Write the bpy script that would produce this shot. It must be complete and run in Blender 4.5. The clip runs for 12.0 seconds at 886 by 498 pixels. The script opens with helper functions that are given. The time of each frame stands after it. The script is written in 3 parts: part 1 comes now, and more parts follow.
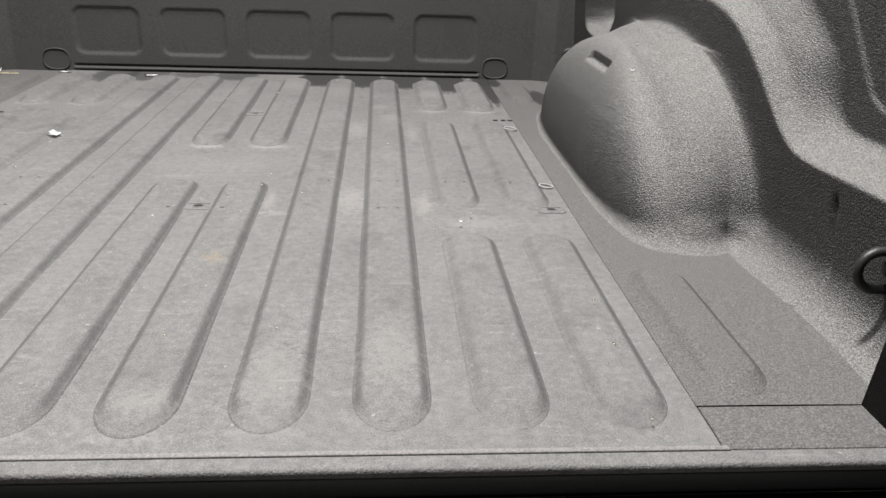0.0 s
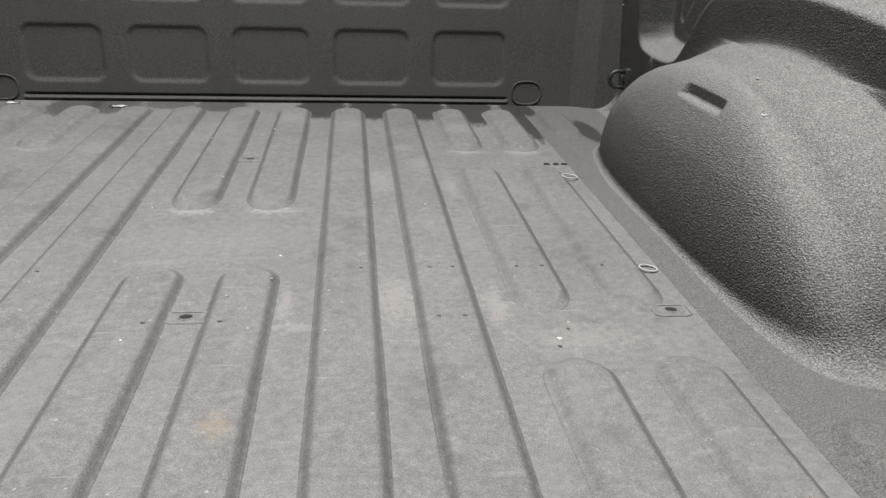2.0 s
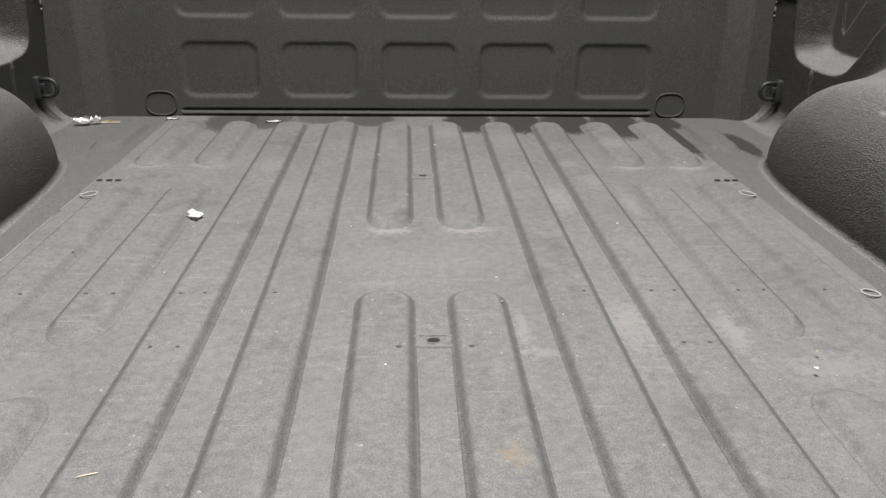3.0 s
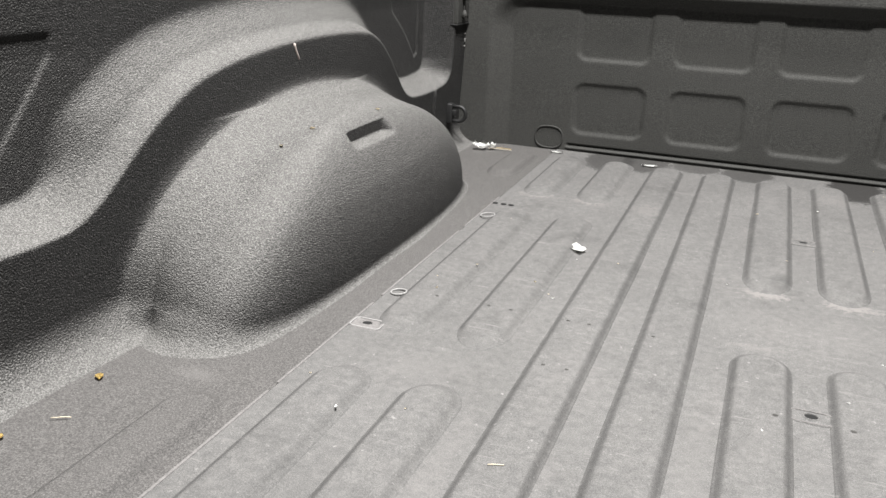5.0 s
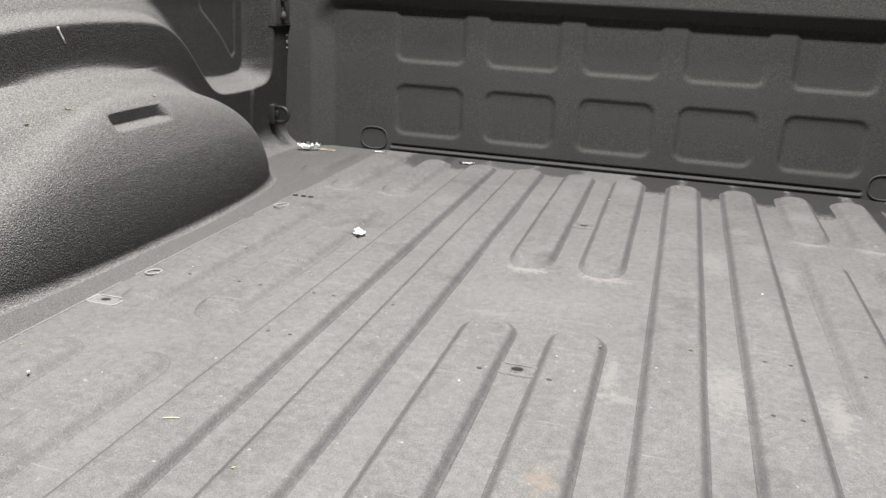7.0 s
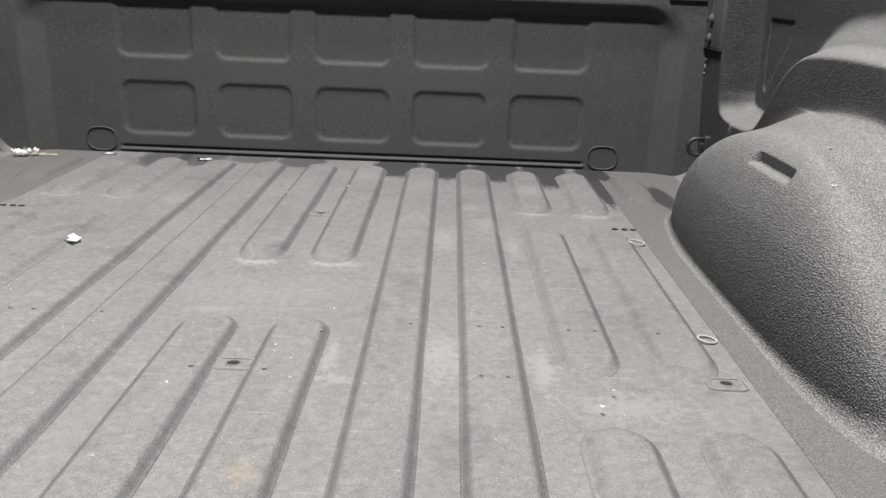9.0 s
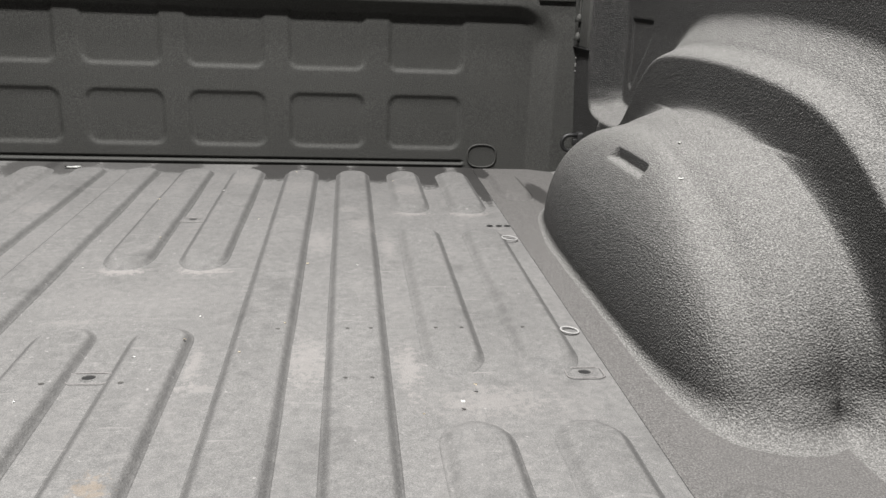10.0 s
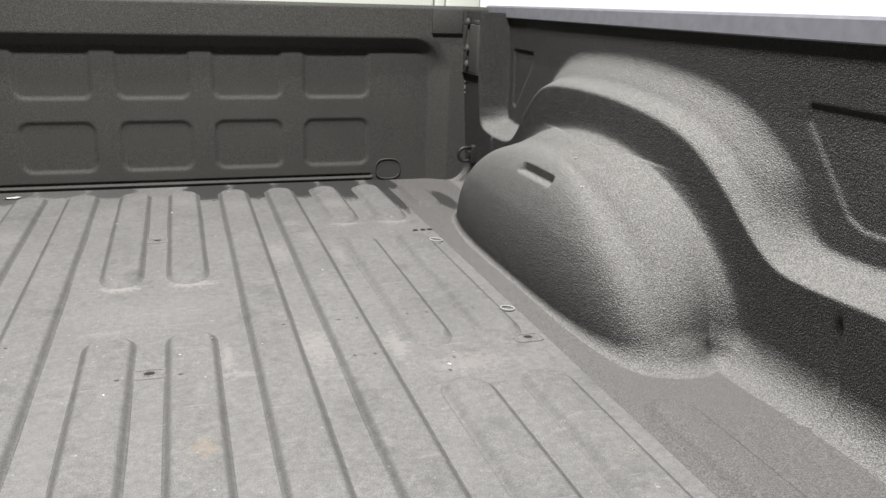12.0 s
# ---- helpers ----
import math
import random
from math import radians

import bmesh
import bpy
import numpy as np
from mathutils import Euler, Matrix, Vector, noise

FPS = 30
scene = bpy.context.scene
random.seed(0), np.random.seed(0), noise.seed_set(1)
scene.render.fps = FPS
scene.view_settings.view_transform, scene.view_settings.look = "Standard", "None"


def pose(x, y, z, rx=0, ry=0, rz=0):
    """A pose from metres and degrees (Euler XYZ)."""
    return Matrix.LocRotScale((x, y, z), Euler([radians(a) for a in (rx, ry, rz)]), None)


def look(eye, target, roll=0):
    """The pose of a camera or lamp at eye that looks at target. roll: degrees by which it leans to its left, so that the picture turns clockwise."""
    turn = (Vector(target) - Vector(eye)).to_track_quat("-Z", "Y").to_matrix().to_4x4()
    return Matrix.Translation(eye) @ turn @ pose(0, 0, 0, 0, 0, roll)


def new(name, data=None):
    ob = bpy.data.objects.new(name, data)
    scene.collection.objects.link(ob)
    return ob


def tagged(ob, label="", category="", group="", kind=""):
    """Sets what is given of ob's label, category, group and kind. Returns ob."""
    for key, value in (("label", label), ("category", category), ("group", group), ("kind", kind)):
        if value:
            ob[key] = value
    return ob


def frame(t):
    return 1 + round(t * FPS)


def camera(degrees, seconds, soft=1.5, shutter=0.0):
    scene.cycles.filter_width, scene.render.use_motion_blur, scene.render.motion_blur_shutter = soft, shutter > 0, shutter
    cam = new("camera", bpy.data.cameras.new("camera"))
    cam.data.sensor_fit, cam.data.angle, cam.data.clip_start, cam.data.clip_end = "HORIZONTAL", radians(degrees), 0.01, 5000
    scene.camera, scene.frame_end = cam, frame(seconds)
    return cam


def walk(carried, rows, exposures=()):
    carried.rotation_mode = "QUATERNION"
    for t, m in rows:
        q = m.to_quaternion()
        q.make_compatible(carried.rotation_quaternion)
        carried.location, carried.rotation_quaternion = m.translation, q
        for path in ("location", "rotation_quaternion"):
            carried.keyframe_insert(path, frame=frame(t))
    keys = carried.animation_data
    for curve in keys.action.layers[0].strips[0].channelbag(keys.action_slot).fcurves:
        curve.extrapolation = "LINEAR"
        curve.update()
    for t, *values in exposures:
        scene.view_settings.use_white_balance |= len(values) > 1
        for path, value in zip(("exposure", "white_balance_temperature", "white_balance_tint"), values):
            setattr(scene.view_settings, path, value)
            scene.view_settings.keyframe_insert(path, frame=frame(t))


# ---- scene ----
from mathutils import kdtree
cam = camera(56.6, 12.0)
PATH = [
    (0, (0.284, -0.709, 0.439), (0.441, 1.139, -0.31), 2.1),
    (0.5, (0.319, -0.53, 0.41), (0.487, 1.316, -0.341), 2.1),
    (1, (0.327, -0.416, 0.426), (0.506, 1.428, -0.326), 2.2),
    (1.5, (0.3, -0.349, 0.426), (0.493, 1.492, -0.331), 2.1),
    (2, (0.187, -0.308, 0.426), (0.406, 1.536, -0.317), 2.0),
    (2.5, (0.068, -0.285, 0.431), (0.327, 1.555, -0.308), 2.3),
    (3, (-0.03, -0.292, 0.452), (0.057, 1.562, -0.292), 0.8),
    (3.5, (-0.115, -0.323, 0.472), (-0.363, 1.512, -0.285), 0.7),
    (5.3, (-0.101, -0.383, 0.504), (-0.825, 1.351, -0.181), 1.7),
    (5.5, (-0.076, -0.377, 0.496), (-0.841, 1.343, -0.181), 1.4),
    (6, (0.003, -0.371, 0.479), (-0.808, 1.335, -0.178), 1.1),
    (6.5, (0.088, -0.346, 0.449), (-0.62, 1.416, -0.181), 2.1),
    (7, (0.143, -0.332, 0.437), (-0.36, 1.502, -0.184), 2.7),
    (7.5, (0.169, -0.318, 0.43), (-0.148, 1.555, -0.194), 2.9),
    (7.7, (0.18, -0.312, 0.422), (-0.068, 1.572, -0.2), 3.1),
    (9.3, (0.252, -0.31, 0.423), (0.309, 1.595, -0.184), 2.1),
    (9.5, (0.265, -0.315, 0.429), (0.369, 1.588, -0.177), 2.1),
    (10, (0.285, -0.318, 0.429), (0.517, 1.575, -0.173), 2.3),
    (10.5, (0.281, -0.324, 0.434), (0.667, 1.545, -0.165), 2.7),
    (11, (0.248, -0.373, 0.457), (0.75, 1.469, -0.138), 2.5),
    (11.5, (0.141, -0.471, 0.495), (0.706, 1.354, -0.095), 1.7),
    (12, (0.064, -0.558, 0.515), (0.651, 1.26, -0.076), 1.8),
]
walk(cam, [(t, look(eye, target, roll)) for t, eye, target, roll in PATH],
     exposures=[(0, -0.12), (1.5, -0.22), (2.5, -0.28), (3.5, -0.26), (5.5, 0.14), (7.5, 0.06), (9.5, 0.0), (12, 0.0)])

# ---- light ----
world = bpy.data.worlds.new("workshop_air")
scene.world = world
world.use_nodes = True
world.node_tree.nodes["Background"].inputs[0].default_value = (0.9, 0.95, 1.0, 1)
world.node_tree.nodes["Background"].inputs[1].default_value = 0.004


def tube_lamp(name, x, y, z, length, width, power, tint=(1.0, 0.985, 0.97)):
    data = bpy.data.lights.new(name, "AREA")
    data.shape, data.size, data.size_y = "RECTANGLE", length, width
    data.energy, data.color = power, tint
    ob = new(name, data)
    ob.location = (x, y, z)
    return ob


tube_lamp("ceiling_lamp_over_bed", -0.04, 0.10, 2.95, 0.50, 0.22, 250)
tube_lamp("ceiling_lamp_by_cab", -0.04, 1.05, 2.95, 0.50, 0.22, 84)


# ---- materials ----
def material(name, base, rough=0.6, metal=0.0):
    mat = bpy.data.materials.new(name)
    mat.use_nodes = True
    bsdf = mat.node_tree.nodes["Principled BSDF"]
    bsdf.inputs["Base Color"].default_value = (*base, 1)
    bsdf.inputs["Roughness"].default_value = rough
    bsdf.inputs["Metallic"].default_value = metal
    return mat, mat.node_tree, bsdf


def add_node(tree, kind, **values):
    node = tree.nodes.new(kind)
    for key, value in values.items():
        if key in ("blend_type", "data_type", "operation", "distribution"):
            if key == "blend_type":
                node.blend_type = value
            elif key == "data_type":
                node.data_type = value
            else:
                node.operation = value
        else:
            node.inputs[key].default_value = value
    return node


def noise_node(tree, coords, scale, detail=4.0, rough=0.6, distortion=0.0):
    n = add_node(tree, "ShaderNodeTexNoise", Scale=scale, Detail=detail, Roughness=rough, Distortion=distortion)
    tree.links.new(coords, n.inputs["Vector"])
    return n.outputs["Fac"]


def ramp(tree, fac, stops):
    n = tree.nodes.new("ShaderNodeValToRGB")
    while len(n.color_ramp.elements) < len(stops):
        n.color_ramp.elements.new(0.5)
    for e, (pos, col) in zip(n.color_ramp.elements, stops):
        e.position, e.color = pos, (*col, 1) if len(col) == 3 else col
    tree.links.new(fac, n.inputs["Fac"])
    return n.outputs["Color"]


def mix(tree, fac, a, b, how="MIX"):
    n = tree.nodes.new("ShaderNodeMix")
    n.data_type, n.blend_type = "RGBA", how
    if isinstance(fac, float):
        n.inputs[0].default_value = fac
    else:
        tree.links.new(fac, n.inputs[0])
    for slot, v in ((6, a), (7, b)):
        if isinstance(v, tuple):
            n.inputs[slot].default_value = (*v, 1)
        else:
            tree.links.new(v, n.inputs[slot])
    return n.outputs[2]


def bump(tree, bsdf, heights):
    last = None
    for height, strength, distance in heights:
        n = tree.nodes.new("ShaderNodeBump")
        n.inputs["Strength"].default_value, n.inputs["Distance"].default_value = strength, distance
        tree.links.new(height, n.inputs["Height"])
        if last:
            tree.links.new(last, n.inputs["Normal"])
        last = n.outputs["Normal"]
    tree.links.new(last, bsdf.inputs["Normal"])
    return last


def gray(v, warm=1.0):
    return (v * (1 + 0.018 * warm), v, v * (1 - 0.022 * warm))


def patch_mask(tree, place, ragged, cx, cy, rx, ry, frayed=3.0):
    """A ragged spot of its own shape round (cx, cy)."""
    m = tree.nodes.new("ShaderNodeVectorMath")
    m.operation = "SUBTRACT"
    m.inputs[1].default_value = (cx, cy, 0)
    tree.links.new(place, m.inputs[0])
    d = tree.nodes.new("ShaderNodeVectorMath")
    d.operation = "MULTIPLY"
    d.inputs[1].default_value = (1 / rx, 1 / ry, 0)
    tree.links.new(m.outputs[0], d.inputs[0])
    n = tree.nodes.new("ShaderNodeVectorMath")
    n.operation = "LENGTH"
    tree.links.new(d.outputs[0], n.inputs[0])
    add = tree.nodes.new("ShaderNodeMath")
    add.operation = "MULTIPLY_ADD"
    add.inputs[1].default_value = frayed
    tree.links.new(ragged, add.inputs[0])
    tree.links.new(n.outputs["Value"], add.inputs[2])
    return add.outputs[0]


def liner_material(name, low, high, grit, rough, dust=None, relief=0.5, contrast=1.0, spots=(), depth=0.0016, tint=(1, 1, 1), gloss=0.35, sharp=0.16, lit_dust=None, slope_shade=False):
    """Sprayed bed liner: pebbled dark coating with dust, streaks and scuffs. spots: (x, y, rx, ry, strength, colour)."""
    mat, tree, bsdf = material(name, gray(low), rough)
    bsdf.inputs["Specular IOR Level"].default_value = gloss
    xyz = tree.nodes.new("ShaderNodeNewGeometry").outputs["Position"]
    broad = noise_node(tree, xyz, 5.0, 5.0, 0.65)
    col = ramp(tree, broad, [(0.3, tuple(a * b for a, b in zip(gray(low), tint))), (0.7, tuple(a * b for a, b in zip(gray(high), tint)))])
    grain = noise_node(tree, xyz, grit, 3.0, 0.8)
    lo, hi = max(0.06, 1 - 0.62 * contrast), 1 + 1.0 * contrast
    speck = ramp(tree, grain, [(0.5 - sharp, (lo, lo, lo)), (0.5, (1, 1, 1)), (0.5 + sharp, (hi, hi, hi))])
    col = mix(tree, 1.0, col, speck, "MULTIPLY")
    ragged = noise_node(tree, xyz, 95.0, 7.0, 0.8, 0.5)
    if dust:
        stretch = tree.nodes.new("ShaderNodeMapping")
        stretch.inputs["Scale"].default_value = (1.0, 0.42, 1.0)
        tree.links.new(xyz, stretch.inputs["Vector"])
        worn = noise_node(tree, stretch.outputs["Vector"], 16.0, 7.0, 0.72, 0.4)
        mask = ramp(tree, worn, [(0.52, (0, 0, 0)), (0.74, (0.85, 0.85, 0.85))])
        col = mix(tree, mask, col, dust)
        smear = tree.nodes.new("ShaderNodeMapping")
        smear.inputs["Scale"].default_value = (0.3, 1.6, 1.0)
        tree.links.new(xyz, smear.inputs["Vector"])
        drag = noise_node(tree, smear.outputs["Vector"], 34.0, 5.0, 0.7, 0.8)
        mask = ramp(tree, drag, [(0.60, (0, 0, 0)), (0.75, (0.6, 0.6, 0.6))])
        col = mix(tree, mask, col, (dust[0] * 1.25, dust[1] * 1.25, dust[2] * 1.25))
        mottle = noise_node(tree, xyz, 85.0, 4.0, 0.7, 0.3)
        col = mix(tree, 1.0, col, ramp(tree, mottle, [(0.3, (0.82, 0.82, 0.82)), (0.7, (1.2, 1.19, 1.18))]), "MULTIPLY")
        dark = noise_node(tree, xyz, 9.0, 6.0, 0.7)
        mask = ramp(tree, dark, [(0.28, (0.6, 0.6, 0.6)), (0.44, (0, 0, 0))])
        col = mix(tree, mask, col, gray(low * 0.6))
        for angle, fine, cut in ((0.5, 150.0, 0.70), (-0.9, 190.0, 0.72), (1.5, 120.0, 0.71)):
            lines = tree.nodes.new("ShaderNodeMapping")
            lines.inputs["Rotation"].default_value = (0, 0, angle)
            lines.inputs["Scale"].default_value = (0.07, 1.0, 1.0)
            tree.links.new(xyz, lines.inputs["Vector"])
            thin = noise_node(tree, lines.outputs["Vector"], fine, 2.0, 0.5)
            mask = ramp(tree, thin, [(cut, (0, 0, 0)), (cut + 0.05, (0.55, 0.55, 0.55))])
            col = mix(tree, mask, col, (dust[0] * 1.45, dust[1] * 1.43, dust[2] * 1.42))
        fleck = noise_node(tree, xyz, 130.0, 2.0, 0.5)
        fmask = ramp(tree, fleck, [(0.70, (0, 0, 0)), (0.77, (0.9, 0.9, 0.9))])
        col = mix(tree, fmask, col, (dust[0] * 1.7, dust[1] * 1.7, dust[2] * 1.7))
    pebble = noise_node(tree, xyz, grit * (0.62 if dust else 0.95), 2.0, 0.5)
    facing = bump(tree, bsdf, [(broad, 0.15, 0.004), (pebble, relief, depth), (grain, relief * 0.6, depth * 0.4)])
    if lit_dust:  # dust grey by upward tilt; paints the light-on-top, dark-upright contrast into the colour
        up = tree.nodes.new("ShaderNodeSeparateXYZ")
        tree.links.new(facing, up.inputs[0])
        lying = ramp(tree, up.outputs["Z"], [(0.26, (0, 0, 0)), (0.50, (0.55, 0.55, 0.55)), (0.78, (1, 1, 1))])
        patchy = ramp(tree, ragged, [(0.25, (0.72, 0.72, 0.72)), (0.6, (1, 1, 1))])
        col = mix(tree, mix(tree, 1.0, lying, patchy, "MULTIPLY"), col, mix(tree, 1.0, lit_dust, speck, "MULTIPLY"))
    if slope_shade:  # shade painted into the steep rib shoulders, darker with their tilt
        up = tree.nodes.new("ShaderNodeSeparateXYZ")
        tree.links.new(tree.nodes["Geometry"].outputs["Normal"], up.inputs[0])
        steep_mask = ramp(tree, up.outputs["Z"], [(0.68, (0.65, 0.65, 0.65)), (0.93, (0, 0, 0))])
        col = mix(tree, steep_mask, col, gray(0.030))
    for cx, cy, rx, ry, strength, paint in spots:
        field = patch_mask(tree, xyz, ragged, cx, cy, rx, ry, 1.1 if paint == DARK_PATCH else 5.0)
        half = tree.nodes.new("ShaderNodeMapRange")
        half.inputs["From Min"].default_value, half.inputs["From Max"].default_value = (1.15, 1.27) if paint == DARK_PATCH else (2.85, 3.40)
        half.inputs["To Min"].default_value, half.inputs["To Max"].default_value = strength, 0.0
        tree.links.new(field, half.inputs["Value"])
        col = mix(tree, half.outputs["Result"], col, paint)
    tree.links.new(col, bsdf.inputs["Base Color"])
    rgh = ramp(tree, broad, [(0.25, (rough - 0.08,) * 3), (0.75, (rough + 0.1,) * 3)])
    if gloss > 0.5:
        shine = ramp(tree, grain, [(0.5 - sharp, (1.07, 1.07, 1.07)), (0.5 + sharp, (0.90, 0.90, 0.90))])
        rgh = mix(tree, 1.0, rgh, shine, "MULTIPLY")
        glint = ramp(tree, grain, [(0.5 - sharp, (0.6 * gloss,) * 3), (0.5 + sharp, (min(1.0, 1.1 * gloss),) * 3)])
        tree.links.new(glint, bsdf.inputs["Specular IOR Level"])
    tree.links.new(rgh, bsdf.inputs["Roughness"])
    return mat


CHALK_AND_LIT, PALE, DARK_PATCH, RUSTY = (0.21, 0.198, 0.19), (0.17, 0.163, 0.158), (0.02, 0.019, 0.018), (0.22, 0.165, 0.11)
FLOOR_SPOTS = [
    (0.239, 0.585, 0.032, 0.085, 0.45, CHALK_AND_LIT), (0.357, 0.570, 0.020, 0.080, 0.51, CHALK_AND_LIT), (0.445, 0.480, 0.085, 0.040, 0.42, CHALK_AND_LIT),
    (0.108, 0.580, 0.012, 0.060, 0.48, CHALK_AND_LIT), (0.120, 0.522, 0.035, 0.010, 0.48, CHALK_AND_LIT), (0.239, 1.065, 0.028, 0.070, 0.36, CHALK_AND_LIT),
    # the six 0.75 spots also paint the lit rear ends of the ribs
    (0.357, 1.05, 0.014, 0.10, 0.30, CHALK_AND_LIT), (-0.057, 0.912, 0.046, 0.022, 0.75, CHALK_AND_LIT), (0.062, 0.916, 0.046, 0.022, 0.75, CHALK_AND_LIT),
    (0.415, 1.265, 0.046, 0.020, 0.75, CHALK_AND_LIT), (0.528, 1.262, 0.046, 0.020, 0.75, CHALK_AND_LIT), (-0.414, 1.275, 0.046, 0.020, 0.75, CHALK_AND_LIT),
    (-0.53, 1.275, 0.046, 0.020, 0.75, CHALK_AND_LIT), (-0.062, 0.71, 0.05, 0.012, 0.30, CHALK_AND_LIT), (-0.45, 0.47, 0.09, 0.05, 0.24, PALE),
    (0.0, 0.80, 0.16, 0.09, 0.24, PALE), (-0.119, 0.35, 0.03, 0.20, 0.21, PALE), (-0.36, 0.25, 0.025, 0.20, 0.28, PALE),
    (0.062, -0.075, 0.05, 0.014, 0.36, CHALK_AND_LIT), (0.18, -0.072, 0.05, 0.014, 0.30, CHALK_AND_LIT), (-0.057, -0.074, 0.05, 0.014, 0.30, CHALK_AND_LIT),
    # dark crisp-edged patches in the channels in front of the headboard
    (0.117, 1.66, 0.09, 0.175, 0.95, DARK_PATCH), (0.237, 1.66, 0.09, 0.18, 0.95, DARK_PATCH), (0.355, 1.66, 0.09, 0.195, 0.95, DARK_PATCH),
    (0.474, 1.66, 0.09, 0.25, 0.95, DARK_PATCH), (0.585, 1.56, 0.030, 0.33, 0.95, DARK_PATCH), (0.580, 1.66, 0.05, 0.12, 0.95, DARK_PATCH), (-0.119, 1.68, 0.09, 0.11, 0.7, DARK_PATCH),
    (-0.36, 1.67, 0.09, 0.14, 0.7, DARK_PATCH), (-0.448, 1.66, 0.09, 0.16, 0.7, DARK_PATCH), (-0.24, 1.69, 0.09, 0.09, 0.6, DARK_PATCH)]
RIB_SPOTS = [(0.067, 0.317, 0.018, 0.026, 0.36, RUSTY), (0.298, 0.06, 0.045, 0.09, 0.30, CHALK_AND_LIT), (0.18, 0.02, 0.045, 0.10, 0.30, CHALK_AND_LIT),
             (0.31, 1.15, 0.03, 0.06, 0.33, CHALK_AND_LIT), (0.29, 1.26, 0.03, 0.03, 0.27, CHALK_AND_LIT), (0.18, 1.45, 0.04, 0.08, 0.21, CHALK_AND_LIT),
             (0.415, 1.43, 0.04, 0.05, 0.30, CHALK_AND_LIT), (0.06, 1.50, 0.04, 0.06, 0.24, CHALK_AND_LIT), (-0.298, 1.25, 0.03, 0.05, 0.30, CHALK_AND_LIT),
             (0.062, -0.03, 0.04, 0.03, 0.33, CHALK_AND_LIT), (0.366, 0.01, 0.01, 0.012, 0.63, RUSTY)]
SIDE_SPOTS = [(0.712, 1.45, 0.035, 0.15, 0.85, DARK_PATCH), (0.612, 1.66, 0.03, 0.10, 0.9, DARK_PATCH), (-0.70, 0.34, 0.04, 0.02, 0.35, PALE)]

# upright wall faces take painted shade from the near-black base, tops stay pale
M_WALL = liner_material("wall_liner", 0.015, 0.019, 480.0, 0.72, relief=1.0, contrast=0.8, depth=0.0020, gloss=0.25, sharp=0.12, lit_dust=(0.134, 0.131, 0.126))
M_HEAD = liner_material("headboard_liner", 0.036, 0.042, 500.0, 0.7, relief=0.65, contrast=0.65, sharp=0.12, tint=(0.985, 1.0, 0.95))
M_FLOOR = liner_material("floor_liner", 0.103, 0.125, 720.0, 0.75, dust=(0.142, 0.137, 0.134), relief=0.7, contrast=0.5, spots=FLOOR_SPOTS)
M_RIB = liner_material("rib_liner", 0.100, 0.122, 720.0, 0.75, dust=(0.142, 0.138, 0.135), relief=0.7, contrast=0.5, spots=RIB_SPOTS, slope_shade=True)
M_SIDE = liner_material("side_strip_liner", 0.016, 0.021, 500.0, 0.72, relief=1.0, contrast=0.65, depth=0.0016, gloss=0.25, sharp=0.13, lit_dust=(0.096, 0.092, 0.089), spots=SIDE_SPOTS, slope_shade=True)


def plain_material(name, base, rough, metal=0.0, scale=60.0, spread=0.25, relief=0.1):
    mat, tree, bsdf = material(name, base, rough, metal)
    xyz = tree.nodes.new("ShaderNodeTexCoord").outputs["Object"]
    n = noise_node(tree, xyz, scale, 5.0, 0.6)
    lo, hi = tuple(c * (1 - spread) for c in base), tuple(min(1, c * (1 + spread)) for c in base)
    tree.links.new(ramp(tree, n, [(0.3, lo), (0.7, hi)]), bsdf.inputs["Base Color"])
    bump(tree, bsdf, [(n, relief, 0.002)])
    return mat


M_BLACK = plain_material("black_coated_steel", (0.014, 0.014, 0.014), 0.5, 0.0, 300.0, 0.3, 0.2)
# near-black, so that holes and gaps carry their shade in the colour
M_HOLE = plain_material("dark_cavity", (0.006, 0.006, 0.006), 0.9)
M_CAP = plain_material("blue_grey_rail_plastic", (0.15, 0.153, 0.172), 0.5, 0.0, 40.0, 0.12, 0.05)
M_PAINT = plain_material("body_paint", (0.5, 0.52, 0.47), 0.3, 0.0, 3.0, 0.04, 0.02)
M_PAPER = plain_material("white_paper", (0.78, 0.78, 0.76), 0.8, 0.0, 200.0, 0.06, 0.3)
M_LEAF = plain_material("dry_leaf", (0.42, 0.30, 0.10), 0.7, 0.0, 300.0, 0.4, 0.3)
M_STRAW = plain_material("pale_straw", (0.62, 0.55, 0.42), 0.8, 0.0, 300.0, 0.2, 0.3)
# dark discs of the rib pin holes, with their shade painted in
M_PIN_SHADE = plain_material("pin_hole_shade", (0.045, 0.043, 0.04), 0.6, 0.0, 300.0, 0.4, 0.3)
M_SCUFF = plain_material("chalky_scuff", (0.155, 0.148, 0.144), 0.85, 0.0, 420.0, 0.35, 0.3)
M_CHALK = plain_material("rubbed_pale_metal", (0.27, 0.265, 0.26), 0.7, 0.0, 500.0, 0.35, 0.3)
M_ROOMWALL = plain_material("painted_wall", (0.07, 0.07, 0.068), 0.8, 0.0, 2.0, 0.08, 0.05)
M_CONCRETE = plain_material("concrete", (0.2, 0.195, 0.18), 0.8, 0.0, 4.0, 0.25, 0.2)


